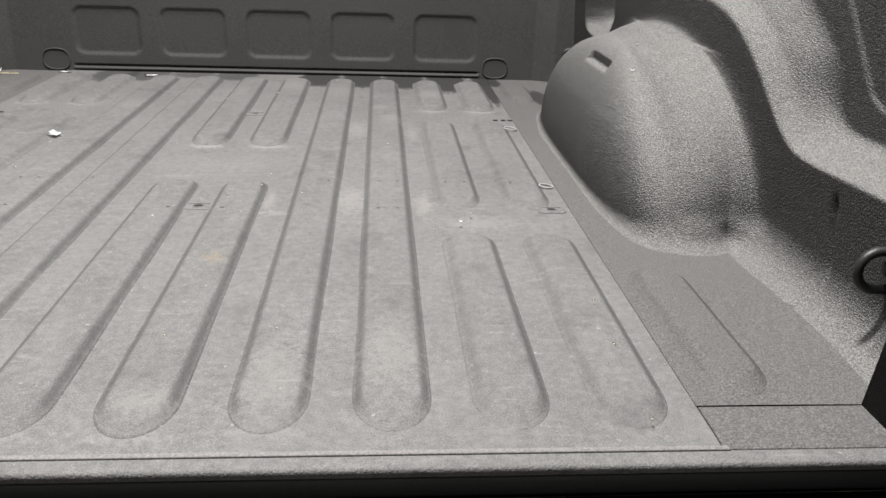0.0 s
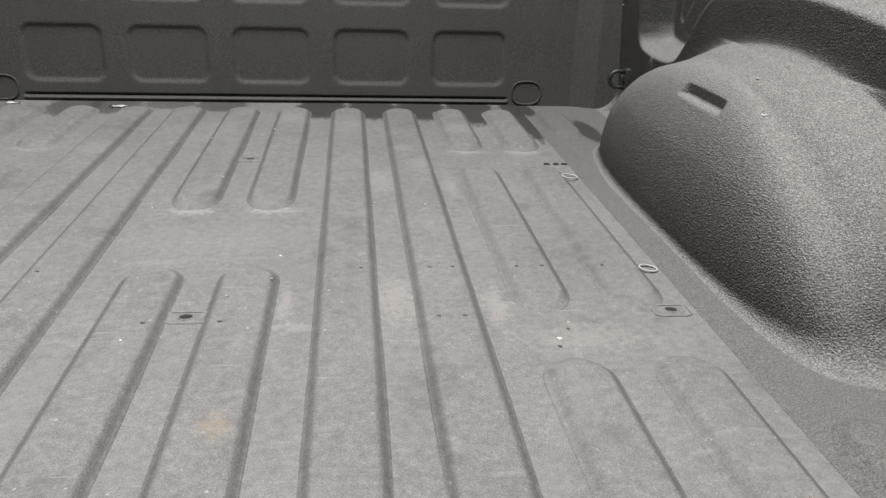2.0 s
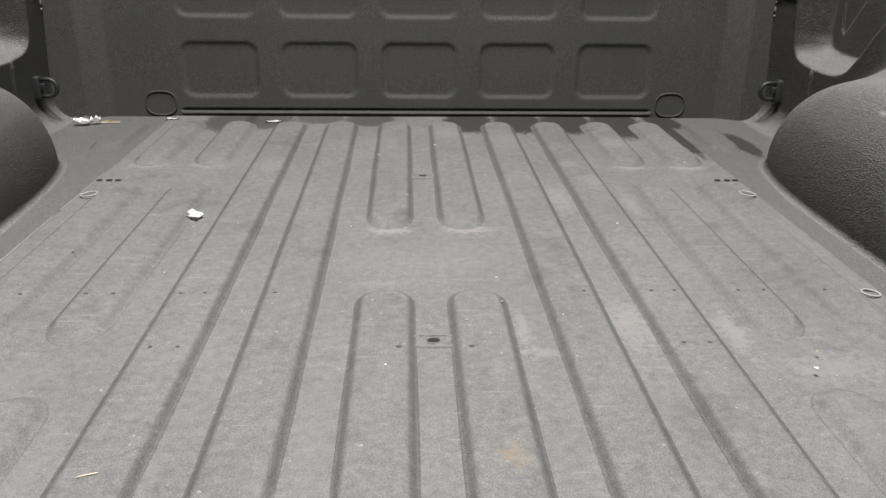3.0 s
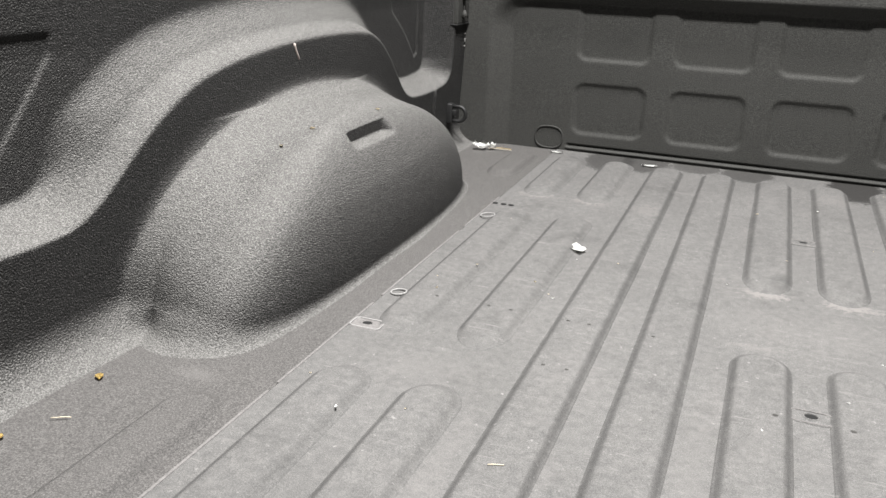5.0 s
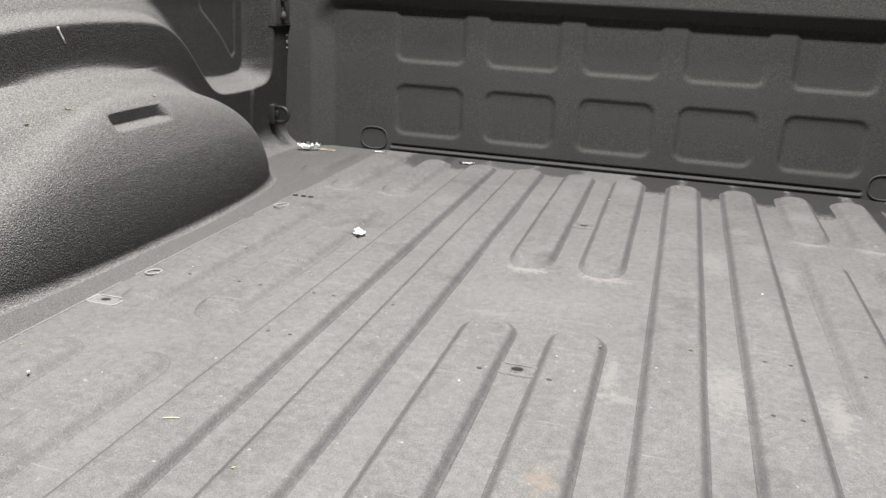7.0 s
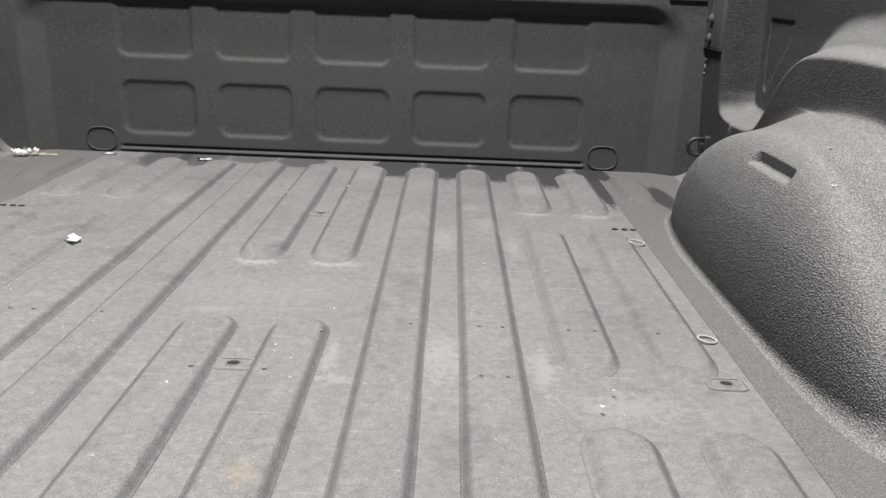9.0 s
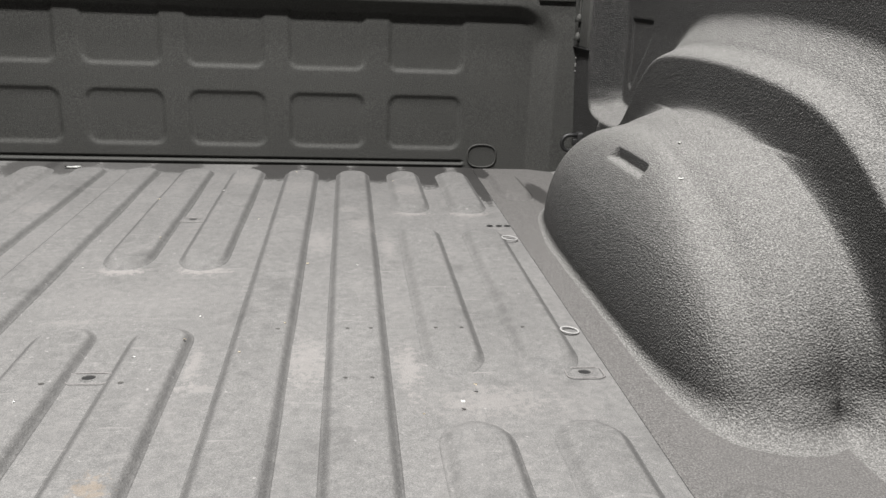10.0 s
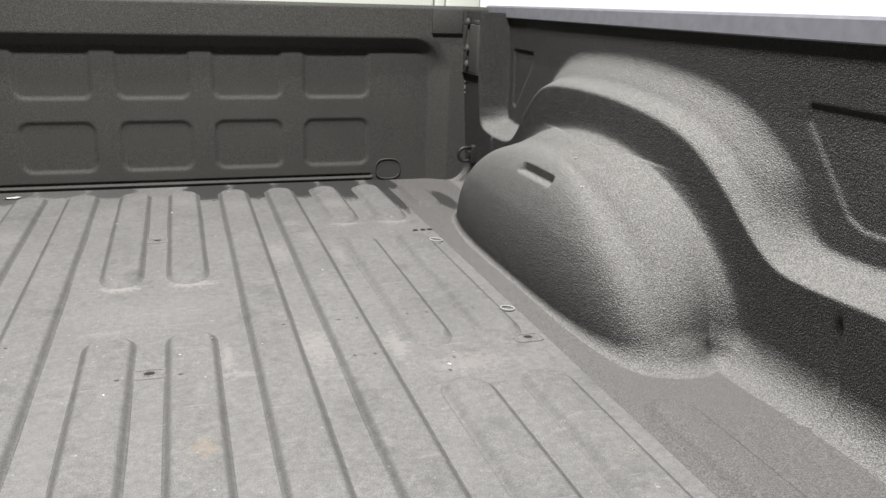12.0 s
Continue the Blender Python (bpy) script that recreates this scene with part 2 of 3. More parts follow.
# ---- mesh helpers ----
def link_mesh(name, verts, faces, mat, parent=None, label="", smooth=True):
    me = bpy.data.meshes.new(name)
    me.from_pydata([tuple(map(float, v)) for v in verts], [], [tuple(map(int, f)) for f in faces])
    me.materials.append(mat)
    if smooth:
        me.polygons.foreach_set("use_smooth", [True] * len(me.polygons))
    me.update()
    ob = new(name, me)
    if parent:
        ob.parent = parent
    if label:
        ob["label"] = label
    return ob


def part(name, bm, mat, parent, label="", smooth=True):
    me = bpy.data.meshes.new(name)
    bmesh.ops.recalc_face_normals(bm, faces=bm.faces)
    bm.to_mesh(me)
    bm.free()
    me.materials.append(mat)
    if smooth:
        me.polygons.foreach_set("use_smooth", [True] * len(me.polygons))
    ob = new(name, me)
    if parent:
        ob.parent = parent
    if label:
        ob["label"] = label
    return ob


def thing(name, label, category, place=(0, 0, 0), group="", kind=""):
    ob = new(name)
    ob.location = place
    ob.empty_display_size = 0.05
    return tagged(ob, label, category, group, kind)


def box(x0, x1, y0, y1, z0, z1, bevel=0.0, segments=3):
    bm = bmesh.new()
    bmesh.ops.create_cube(bm, size=1, matrix=Matrix.LocRotScale(
        ((x0 + x1) / 2, (y0 + y1) / 2, (z0 + z1) / 2), None, (x1 - x0, y1 - y0, z1 - z0)))
    if bevel:
        bmesh.ops.bevel(bm, geom=bm.edges[:], offset=bevel, segments=segments, affect="EDGES", profile=0.5)
    return bm


def sweep(points, radius, sides=10, closed=False):
    """A round bar along points."""
    bm = bmesh.new()
    pts = [Vector(p) for p in points]
    rings = []
    n = len(pts)
    for i, p in enumerate(pts):
        a = pts[i - 1] if (i or closed) else p
        b = pts[(i + 1) % n] if (i < n - 1 or closed) else p
        way = (b - a).normalized()
        side = way.cross(Vector((0.13, 0.31, 0.94))).normalized()
        up = way.cross(side)
        rings.append([bm.verts.new(p + radius * (math.cos(k * math.tau / sides) * side + math.sin(k * math.tau / sides) * up))
                      for k in range(sides)])
    for i in range(n if closed else n - 1):
        a, b = rings[i], rings[(i + 1) % n]
        for k in range(sides):
            bm.faces.new((a[k], a[(k + 1) % sides], b[(k + 1) % sides], b[k]))
    if not closed:
        bm.faces.new(rings[0])
        bm.faces.new(rings[-1])
    return bm


def grid_faces(nu, nv, flip=False):
    i, j = np.meshgrid(np.arange(nu - 1), np.arange(nv - 1), indexing="ij")
    a = i * nv + j
    f = np.stack([a, a + nv, a + nv + 1, a + 1], -1).reshape(-1, 4)
    return f[:, ::-1] if flip else f


def ease(t):
    t = np.clip(t, 0, 1)
    return t * t * (3 - 2 * t)


def blur(field, times):
    for _ in range(times):
        p = np.pad(field, 1, mode="edge")
        field = (p[:-2, 1:-1] + p[2:, 1:-1] + p[1:-1, :-2] + p[1:-1, 2:] + 4 * p[1:-1, 1:-1]) / 8
    return field


# ---- the truck bed ----
REAR, FRONT = -0.105, 1.665
SEAM = 0.597
bed = thing("truck_bed", "pickup truck bed sprayed with dusty black pebbled liner", "truck bed")

# floor: a middle sheet between two lower side strips
def floor_sheet(x0, x1, y0, y1, z, name, label, seed, mat):
    nx, ny = max(12, int((x1 - x0) / 0.02)), int((y1 - y0) / 0.02)
    xs, ys = np.linspace(x0, x1, nx), np.linspace(y0, y1, ny)
    verts = []
    for x in xs:
        for y in ys:
            edge = min(x - x0, x1 - x)
            verts.append((x, y, z + 0.0012 * noise.noise(Vector((x * 5 + seed, y * 5, 0.3))) * min(1, edge / 0.03)))
    faces = [tuple(f) for f in grid_faces(nx, ny)]
    border = [i * ny for i in range(nx)] + [(nx - 1) * ny + j for j in range(1, ny)] + \
             [i * ny + ny - 1 for i in range(nx - 2, -1, -1)] + list(range(ny - 2, 0, -1))
    nv, nb = len(verts), len(border)
    for drop in (0.0, 0.008):
        for k in border:
            verts.append((verts[k][0], verts[k][1], verts[k][2] - drop))
    for k in range(nb):
        m = (k + 1) % nb
        faces.append((nv + k, nv + nb + k, nv + nb + m, nv + m))
    return link_mesh(name, verts, faces, mat, bed, label)


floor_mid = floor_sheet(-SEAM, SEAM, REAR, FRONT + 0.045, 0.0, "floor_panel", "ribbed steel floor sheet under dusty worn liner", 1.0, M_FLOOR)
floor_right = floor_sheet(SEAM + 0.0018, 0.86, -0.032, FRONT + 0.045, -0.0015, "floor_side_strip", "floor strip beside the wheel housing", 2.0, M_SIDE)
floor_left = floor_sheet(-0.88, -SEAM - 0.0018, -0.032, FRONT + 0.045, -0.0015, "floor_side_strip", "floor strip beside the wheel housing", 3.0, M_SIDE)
for s in (1, -1):
    part("sill_corner", box(min(s * 0.599, s * 0.86), max(s * 0.599, s * 0.86), REAR, -0.034, -0.012, -0.001, 0.002), M_SIDE, bed)
part("under_floor", box(-0.87, 0.87, REAR, FRONT + 0.06, -0.05, -0.012), M_HOLE, bed, smooth=False)
# rear sill: a low bead, a rounded lip and the dark drop to the tailgate
part("sill_lip", box(-0.86, 0.86, REAR - 0.022, REAR + 0.0005, -0.011, -0.0004, 0.004), M_FLOOR, bed, "rounded rear edge of the bed floor")


RIB_TOP = 0.0090


def rib_mesh(length, skew=0, half=0.0400, height=RIB_TOP, slope=0.0158):
    """A raised rib with rounded ends, lying along y from 0. skew: the side (-1 or 1) on which its shoulder is steep and the other one long and soft."""
    profile = [(0.0, -0.0012)] + [(slope * u, height * (0.5 - 0.5 * math.cos(math.pi * u ** 0.85))) for u in np.linspace(0.08, 1, 11)]
    steps, verts, faces = 14, [], []
    for off, z in profile + [(half * 0.8, height + 0.0003)]:
        def reach(a):
            lean = math.cos(a) * skew if off < half * 0.7 else 0
            return half - off * (1 + 0.5 * max(-lean, 0))
        tail = 0.020 * (1 - max(z, 0) / height)
        for k in range(steps + 1):
            a = -math.pi + math.pi * k / steps
            verts.append((reach(a) * math.cos(a), half + (reach(a) + max(tail, 0)) * math.sin(a), z))
        for k in range(steps + 1):
            a = math.pi * k / steps
            verts.append((reach(a) * math.cos(a), length - half + (reach(a) + 0.45 * tail) * math.sin(a), z))
    n = 2 * (steps + 1)
    rings = len(profile) + 1
    for i in range(rings - 1):
        for k in range(n):
            faces.append((i * n + k, i * n + (k + 1) % n, (i + 1) * n + (k + 1) % n, (i + 1) * n + k))
    faces.append(tuple((rings - 1) * n + k for k in range(n)))
    me = bpy.data.meshes.new("rib")
    me.from_pydata(verts, [], faces)
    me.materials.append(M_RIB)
    me.polygons.foreach_set("use_smooth", [True] * len(me.polygons))
    me.update()
    return me


RIB_X = (0.058, 0.180, 0.298, 0.415, 0.532)
RIB_RUNS = {0.058: ((-0.058, 0.684), (0.935, 1.632)), 0.180: ((-0.055, 1.632),), 0.298: ((-0.055, 1.632),),
            0.415: ((-0.055, 0.430), (0.562, 1.150), (1.285, 1.634)), 0.532: ((-0.055, 0.428), (0.562, 1.145), (1.285, 1.634))}
rib_kinds = {}
for s in (1, -1):
    for x in RIB_X:
        for y0, y1 in RIB_RUNS[x]:
            key = (round(y1 - y0, 3), s if x > 0.35 else 0)
            if key not in rib_kinds:
                rib_kinds[key] = rib_mesh(*key)
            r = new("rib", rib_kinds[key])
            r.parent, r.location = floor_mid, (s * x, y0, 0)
    for y0, y1 in ((0.0, 0.305), (1.40, 1.628)):
        key = (round(y1 - y0, 3), s)
        if key not in rib_kinds:
            rib_kinds[key] = rib_mesh(*key)
        r = new("rib", rib_kinds[key])
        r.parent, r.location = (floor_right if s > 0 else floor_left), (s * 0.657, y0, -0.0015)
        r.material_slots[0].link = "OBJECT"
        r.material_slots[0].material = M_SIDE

# added black strip that paints the shade of the gap below the lip
part("sill_shade_strip", box(-0.86, 0.86, REAR - 0.018, REAR - 0.002, -0.034, -0.0115, 0.003), M_BLACK, bed, "black strip painting the shaded gap under the rear edge")
part("sill_gap", box(-0.88, 0.88, REAR - 0.05, REAR - 0.001, -0.10, -0.050), M_HOLE, bed, smooth=False)
# the left seam stands up as a rubbed pale edge, broken here and there
for y0, y1 in ((0.02, 0.34), (0.36, 0.62), (0.65, 0.98), (1.01, 1.22)):
    part("seam_edge", box(-SEAM - 0.0030, -SEAM + 0.0006, y0, y1, -0.004, 0.0014, 0.0009, 2), M_SCUFF, floor_left, "rubbed pale edge of the floor seam")
# low bead along the rear sill
part("sill_bead", box(-0.603, 0.603, REAR - 0.003, REAR + 0.0035, -0.003, 0.0016, 0.0010, 2), M_SCUFF, bed, "pale scraped bead along the rear edge")


# bed sides: one pressed wall each, with wheel housing, ledge and panels
EDGE = [(1.566, 0.60), (1.566, 0.215), (1.554, 0.182), (1.52, 0.168), (1.40, 0.163), (1.335, 0.172), (1.29, 0.205), (1.21, 0.287), (1.15, 0.324),
        (1.08, 0.336), (0.94, 0.341), (0.80, 0.338), (0.65, 0.323), (0.56, 0.30), (0.47, 0.25), (0.41, 0.203), (0.36, 0.170),
        (0.31, 0.158), (0.15, 0.166), (0.0, 0.170), (-0.2, 0.172)]
for _ in range(2):  # round the outline's corners
    cut = [EDGE[0]]
    for (ya, za), (yb, zb) in zip(EDGE[:-1], EDGE[1:]):
        cut += [(0.75 * ya + 0.25 * yb, 0.75 * za + 0.25 * zb), (0.25 * ya + 0.75 * yb, 0.25 * za + 0.75 * zb)]
    EDGE = cut + [EDGE[-1]]
OUT = 0.914


def edge_distance(y, z):
    """Distance to the ledge's lower edge, positive on the upper side."""
    best = np.full(y.shape, 9.0)
    below = np.zeros(y.shape, bool)
    for (ya, za), (yb, zb) in zip(EDGE[:-1], EDGE[1:]):
        dy, dz = yb - ya, zb - za
        u = np.clip(((y - ya) * dy + (z - za) * dz) / (dy * dy + dz * dz), 0, 1)
        best = np.minimum(best, np.hypot(y - ya - u * dy, z - za - u * dz))
        if abs(dy) > 1e-6:
            inside = (y <= max(ya, yb)) & (y > min(ya, yb))
            below |= inside & (z < za + (y - ya) / dy * dz)
    below |= y > 1.566
    return np.where(below, -best, best)


def panel_step(y, z, corners, depth, soft):
    """A sunk panel inside a convex outline given clockwise or not."""
    cy, cz = np.mean([c[0] for c in corners]), np.mean([c[1] for c in corners])
    d = np.full(y.shape, 9.0)
    for (ya, za), (yb, zb) in zip(corners, corners[1:] + corners[:1]):
        ny, nz = zb - za, -(yb - ya)
        n = math.hypot(ny, nz)
        side = ((y - ya) * ny + (z - za) * nz) / n
        if ((cy - ya) * ny + (cz - za) * nz) < 0:
            side = -side
        d = np.minimum(d, side)
    return depth * ease(d / soft + 0.5)


def soft_min(a, b, r):
    m = np.minimum(a, b)
    return m - r * np.log(np.exp(-(a - m) / r) + np.exp(-(b - m) / r))


def wall_depth(y, z, swell=0.0):
    """Distance of the wall from the bed's middle plane."""
    y = y - (0.034 if swell else -0.006) * ease((y - 1.36) / 0.14)
    d = edge_distance(y, z)
    width = 0.030 + 0.036 * ease((z - 0.19) / 0.10)
    front = ease((y - 1.38) / 0.08)
    width = width * (1 - front) + front * (0.026 - 0.011 * ease((z - 0.19) / 0.04))
    lower = 0.848 - 0.014 * ease(z / 0.34)
    lip = 0.36 * ease(d / (0.34 * width)) + 0.64 * ease(d / (1.15 * width))
    x = lower + (OUT - 0.06 * np.clip(z - 0.36, 0, 9) - lower) * lip
    x = x + panel_step(y, z, [(0.402, 0.384), (0.402, 0.360), (0.300, 0.245), (0.27, 0.234), (0.05, 0.234), (0.05, 0.384)], 0.0036, 0.004)
    x = x + panel_step(y, z, [(1.518, 0.383), (1.512, 0.245), (1.498, 0.234), (1.395, 0.350), (1.385, 0.383)], 0.0034, 0.004)
    # upright bead under the pocket, and the crease behind the housing
    x = x - 0.007 * np.exp(-((y - 1.462) / 0.006) ** 2) * ease((0.170 - z) / 0.02)
    fold = 0.0075 * np.exp(-((y - 0.212 + 0.5 * np.clip(0.12 - z, 0, 9) ** 1.5) / 0.0052) ** 2) * ease((0.15 - z) / 0.03)
    # flange that lies round the wheel housing
    rear = y < 0.87
    s = np.hypot((y - 0.87) / np.where(rear, 0.425, 0.44), z / 0.234)
    plate = 0.800 - 0.06 * z + 0.050 * ease((s - 1.00) / 0.15) + 0.30 * np.clip(s - 1.11, 0, 9)
    x = soft_min(x, plate, 0.009)
    # cove where the wall runs out into the floor
    r = 0.018 + 0.038 * np.where(rear, ease((0.60 - y) / 0.16), ease((y - 1.24) / 0.16))
    q = np.clip(1 - z / r, 0, 1)
    return x + fold - r * (1 - np.sqrt(np.clip(1 - q * q, 0, 1)))


LEFT = 0.020  # the left wall stands this much farther out


def out(s, x):
    """A place x from the middle on side s."""
    return s * (x + (LEFT if s < 0 else 0))


def grid_normals(p):
    n = np.cross(np.gradient(p, axis=0), np.gradient(p, axis=1))
    return n / np.maximum(np.linalg.norm(n, axis=-1, keepdims=True), 1e-9)


def melt(p, normals, other, reach):
    """Push a sheet out along its normals near another one, so that the two run together in a hollow."""
    tree = kdtree.KDTree(len(other))
    for k, v in enumerate(other.tolist()):
        tree.insert(v, k)
    tree.balance()
    gap = np.array([tree.find(v)[2] for v in p.reshape(-1, 3).tolist()]).reshape(p.shape[:2])
    push = blur(0.25 * reach * np.clip(1 - gap / reach, 0, 1) ** 2, 2)
    move = normals * push[..., None]
    return p + move * ease(p[..., 2] / 0.032)[..., None]


def side_sheet(swell):
    ys = np.linspace(-0.034, 1.690, 680)
    zs = 0.475 * np.linspace(0, 1, 210) ** 1.35
    Y, Z = np.meshgrid(ys, zs, indexing="ij")
    X = wall_depth(Y, Z, swell)
    X[:, 4:] = blur(X, 2)[:, 4:]
    return np.stack([X, Y, Z - 0.0020], -1)


def dome_sheet(swell):
    """The housing's domed tub: a long rounded loaf with a raked round rear end and a hand notch in its top edge."""
    x0, yc, tall = 0.746, 0.87, 0.231
    turn, rise = np.linspace(0, math.tau, 460), np.linspace(0, 1, 170)
    W, U = np.meshgrid(turn, rise, indexing="ij")
    c, e = np.cos(W), np.sin(W)  # c: towards the bed's middle, e: towards the rear
    a, b = np.where(c > 0, 0.106 + swell, 0.170), np.where(e > 0, 0.466, 0.448)
    g = np.where(c > 0, np.where(e > 0, 3.8, 2.7), 2.3)  # how square the plan is
    k = 1 / (np.abs(c) ** g + np.abs(e) ** g) ** (1 / g)
    end = e ** 4
    m = np.where(c > 0, 1.74, 1.74 + 2.0 * c * c)
    m = m + (np.where(e > 0, 1.66 + 0.65 * ease((0.50 - c) / 1.1), 2.2) - m) * end
    tau = ease(U) * math.pi / 2
    rho, z = np.cos(tau).clip(0, 1) ** (2 / m), tall * np.sin(tau) ** (2 / m)
    dx, dy = a * c * k * rho, b * e * k * rho
    dx = dx * (1 - 0.09 * np.clip(1 - z / 0.13, 0, 1))
    # fillet into the floor
    r = 0.012 + 0.036 * np.where(e > 0, end, 0.4 * end)
    q = np.clip(1 - z / r, 0, 1)
    flare = r * (1 - np.sqrt(np.clip(1 - q * q, 0, 1)))
    nx, ny = c / a, e / b
    n = np.hypot(nx, ny)
    x, y = x0 - dx - flare * nx / n, yc - dy - flare * ny / n
    z = z * (1 + 0.9 * np.clip(x - x0, 0, 0.08))
    along = ease((y - 0.776) / 0.012) * ease((0.932 - y) / 0.022)
    notch = 0.708 - 4.0 * np.clip(0.191 - z, 0, 9)
    x = np.where(c > -0.05, x + along * np.clip(notch - x, 0, 0.08), x)
    return np.stack([x, y, z - 0.0020], -1)


def bed_side(s, swell):
    """The wall and the housing's dome of one side, run together where they meet."""
    wall, dome = side_sheet(swell), dome_sheet(swell)
    near = wall[150:560, :130]
    nw, nd = grid_normals(near), grid_normals(dome)
    nw, nd = nw * np.where(nw[..., :1] > 0, -1, 1), nd * np.where(nd[..., 2:] < 0, -1, 1)
    melted = melt(dome, nd, near.reshape(-1, 3), 0.056)
    keep = ease((dome[..., 0] - 0.69) / 0.06)[..., None]  # the inner face stays
    melted = dome + (melted - dome) * keep
    wall[150:560, :130] = melt(near, nw, dome.reshape(-1, 3), 0.056)
    made = []
    for name, p, label in (("bed_side", wall, "pressed inner side wall with an arched ledge"),
                           ("wheel_housing", melted, "domed wheel housing under pebbled liner with a hand notch")):
        p = p.copy()
        p[..., 0] = out(s, p[..., 0])
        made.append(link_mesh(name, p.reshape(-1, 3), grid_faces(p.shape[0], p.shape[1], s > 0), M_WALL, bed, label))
    return made[0], p.reshape(-1, 3)


_, dome_right = bed_side(1, 0.0)
side_left, dome_left = bed_side(-1, 0.012)
for s in (1, -1):
    lo, hi = min(out(s, 0.935), out(s, 0.985)), max(out(s, 0.935), out(s, 0.985))
    part("outer_panel", box(lo, hi, -0.10, 1.70, -0.30, 0.462, 0.012), M_PAINT, bed, "painted outer body panel")
    bm = bmesh.new()
    section = [(0.900, 0.459), (0.8985, 0.461), (0.898, 0.485), (0.900, 0.488), (0.908, 0.489), (0.920, 0.487), (0.945, 0.482), (0.985, 0.474), (0.99, 0.461), (0.93, 0.459)]
    ends = [[bm.verts.new((out(s, x), y, z + (1.74 - y) * (0.0075 + 0.0037 * (z - 0.459) / 0.03))) for x, z in section] for y in np.linspace(-0.11, 1.70, 20)]
    for e, f in zip(ends[:-1], ends[1:]):
        for k in range(len(section)):
            bm.faces.new((e[k], e[(k + 1) % len(section)], f[(k + 1) % len(section)], f[k]))
    bm.faces.new(ends[0])
    bm.faces.new(ends[-1])
    part("rail_cap", bm, M_CAP, bed, "blue-grey plastic cap on the side rail", smooth=False)
    # tail post
    bm = bmesh.new()
    plan = [(0.765, -0.030), (0.766, -0.118), (0.93, -0.118), (0.93, -0.030)]
    low = [bm.verts.new((out(s, x), y, -0.03)) for x, y in plan]
    top = [bm.verts.new((out(s, x + 0.055 if x < 0.8 else x), y, 0.464)) for x, y in plan]
    for k in range(4):
        bm.faces.new((low[k], low[(k + 1) % 4], top[(k + 1) % 4], top[k]))
    bm.faces.new(top)
    bm.faces.new(low)
    bmesh.ops.bevel(bm, geom=bm.edges[:], offset=0.004, segments=2, affect="EDGES")
    part("tail_post", bm, M_WALL, bed, "rear post beside the tailgate opening")


# headboard
POCKET_X = (-0.474, -0.237, 0.0, 0.237, 0.474)


def rounded_box(x, z, cx, cz, hx, hz, r):
    qx, qz = np.abs(x - cx) - hx + r, np.abs(z - cz) - hz + r
    return np.hypot(np.maximum(qx, 0), np.maximum(qz, 0)) + np.minimum(np.maximum(qx, qz), 0) - r


def headboard_depth(x, z):
    y = np.full(x.shape, 1.708) + 0.004 * ease((0.4 - z) / 0.4)
    frame_d = rounded_box(x, z, 0.0, 0.0, 0.750, 0.374, 0.07)
    inside = ease((0.004 - frame_d) / 0.008)
    for px in POCKET_X:
        d = rounded_box(x, z, px, 0.1115, 0.088, 0.0625, 0.024)
        y = y + 0.005 * ease(-d / 0.012 + 0.5)
        d = rounded_box(x, z, px, 0.335, 0.088, 0.098, 0.022)
        y = y + 0.005 * ease(-d / 0.012 + 0.5) * inside
    groove = ease((0.0038 - np.abs(z - 0.0155)) / 0.003) * (np.abs(x) < 0.573)
    bead = ease((0.0045 - np.abs(z - 0.0075)) / 0.004) * (np.abs(x) < 0.576)
    y = y + 0.008 * groove - 0.004 * bead
    qx, qz = np.maximum(np.abs(x) - 0.68, 0), np.maximum(z - 0.304, 0)
    side = np.where(qx + qz > 0, qx ** 2 / np.maximum(qx ** 2 + qz ** 2, 1e-9), 0)
    top = ease((frame_d + 0.004) / 0.030)
    cheek = np.clip((frame_d + 0.014) / 0.054, 0, 1)
    return y - 0.027 * ((1 - side) * top + side * cheek)


xs = np.linspace(-0.90, 0.90, 480)
zs = np.concatenate([np.linspace(-0.012, 0.03, 26), np.linspace(0.033, 0.476, 150)])
XX, ZZ = np.meshgrid(xs, zs, indexing="ij")
YY = blur(headboard_depth(XX, ZZ), 1)
verts = np.stack([XX, YY, ZZ], -1)
roll = [np.stack([xs, YY[:, -1] + dy, np.full(len(xs), z)], -1) for dy, z in ((0.001, 0.479), (0.004, 0.4825), (0.009, 0.484), (0.10, 0.484), (0.104, 0.46), (0.104, -0.05))]
verts = np.concatenate([verts] + [r[:, None, :] for r in roll], 1)
headboard = link_mesh("headboard", verts.reshape(-1, 3), grid_faces(len(xs), verts.shape[1]), M_HEAD, bed, "dark front wall with two rows of pressed rectangles")
for s in (1, -1):
    loop = [(s * 0.622 + 0.036 * math.copysign(abs(math.cos(a)) ** 0.75, math.cos(a)), 1.7105,
             0.031 + 0.0285 * math.copysign(abs(math.sin(a)) ** 0.75, math.sin(a))) for a in np.linspace(0, math.tau, 40, endpoint=False)]
    part("oval_plug", sweep(loop, 0.0022, 8, True), M_HEAD, headboard, "raised oval plug rim")

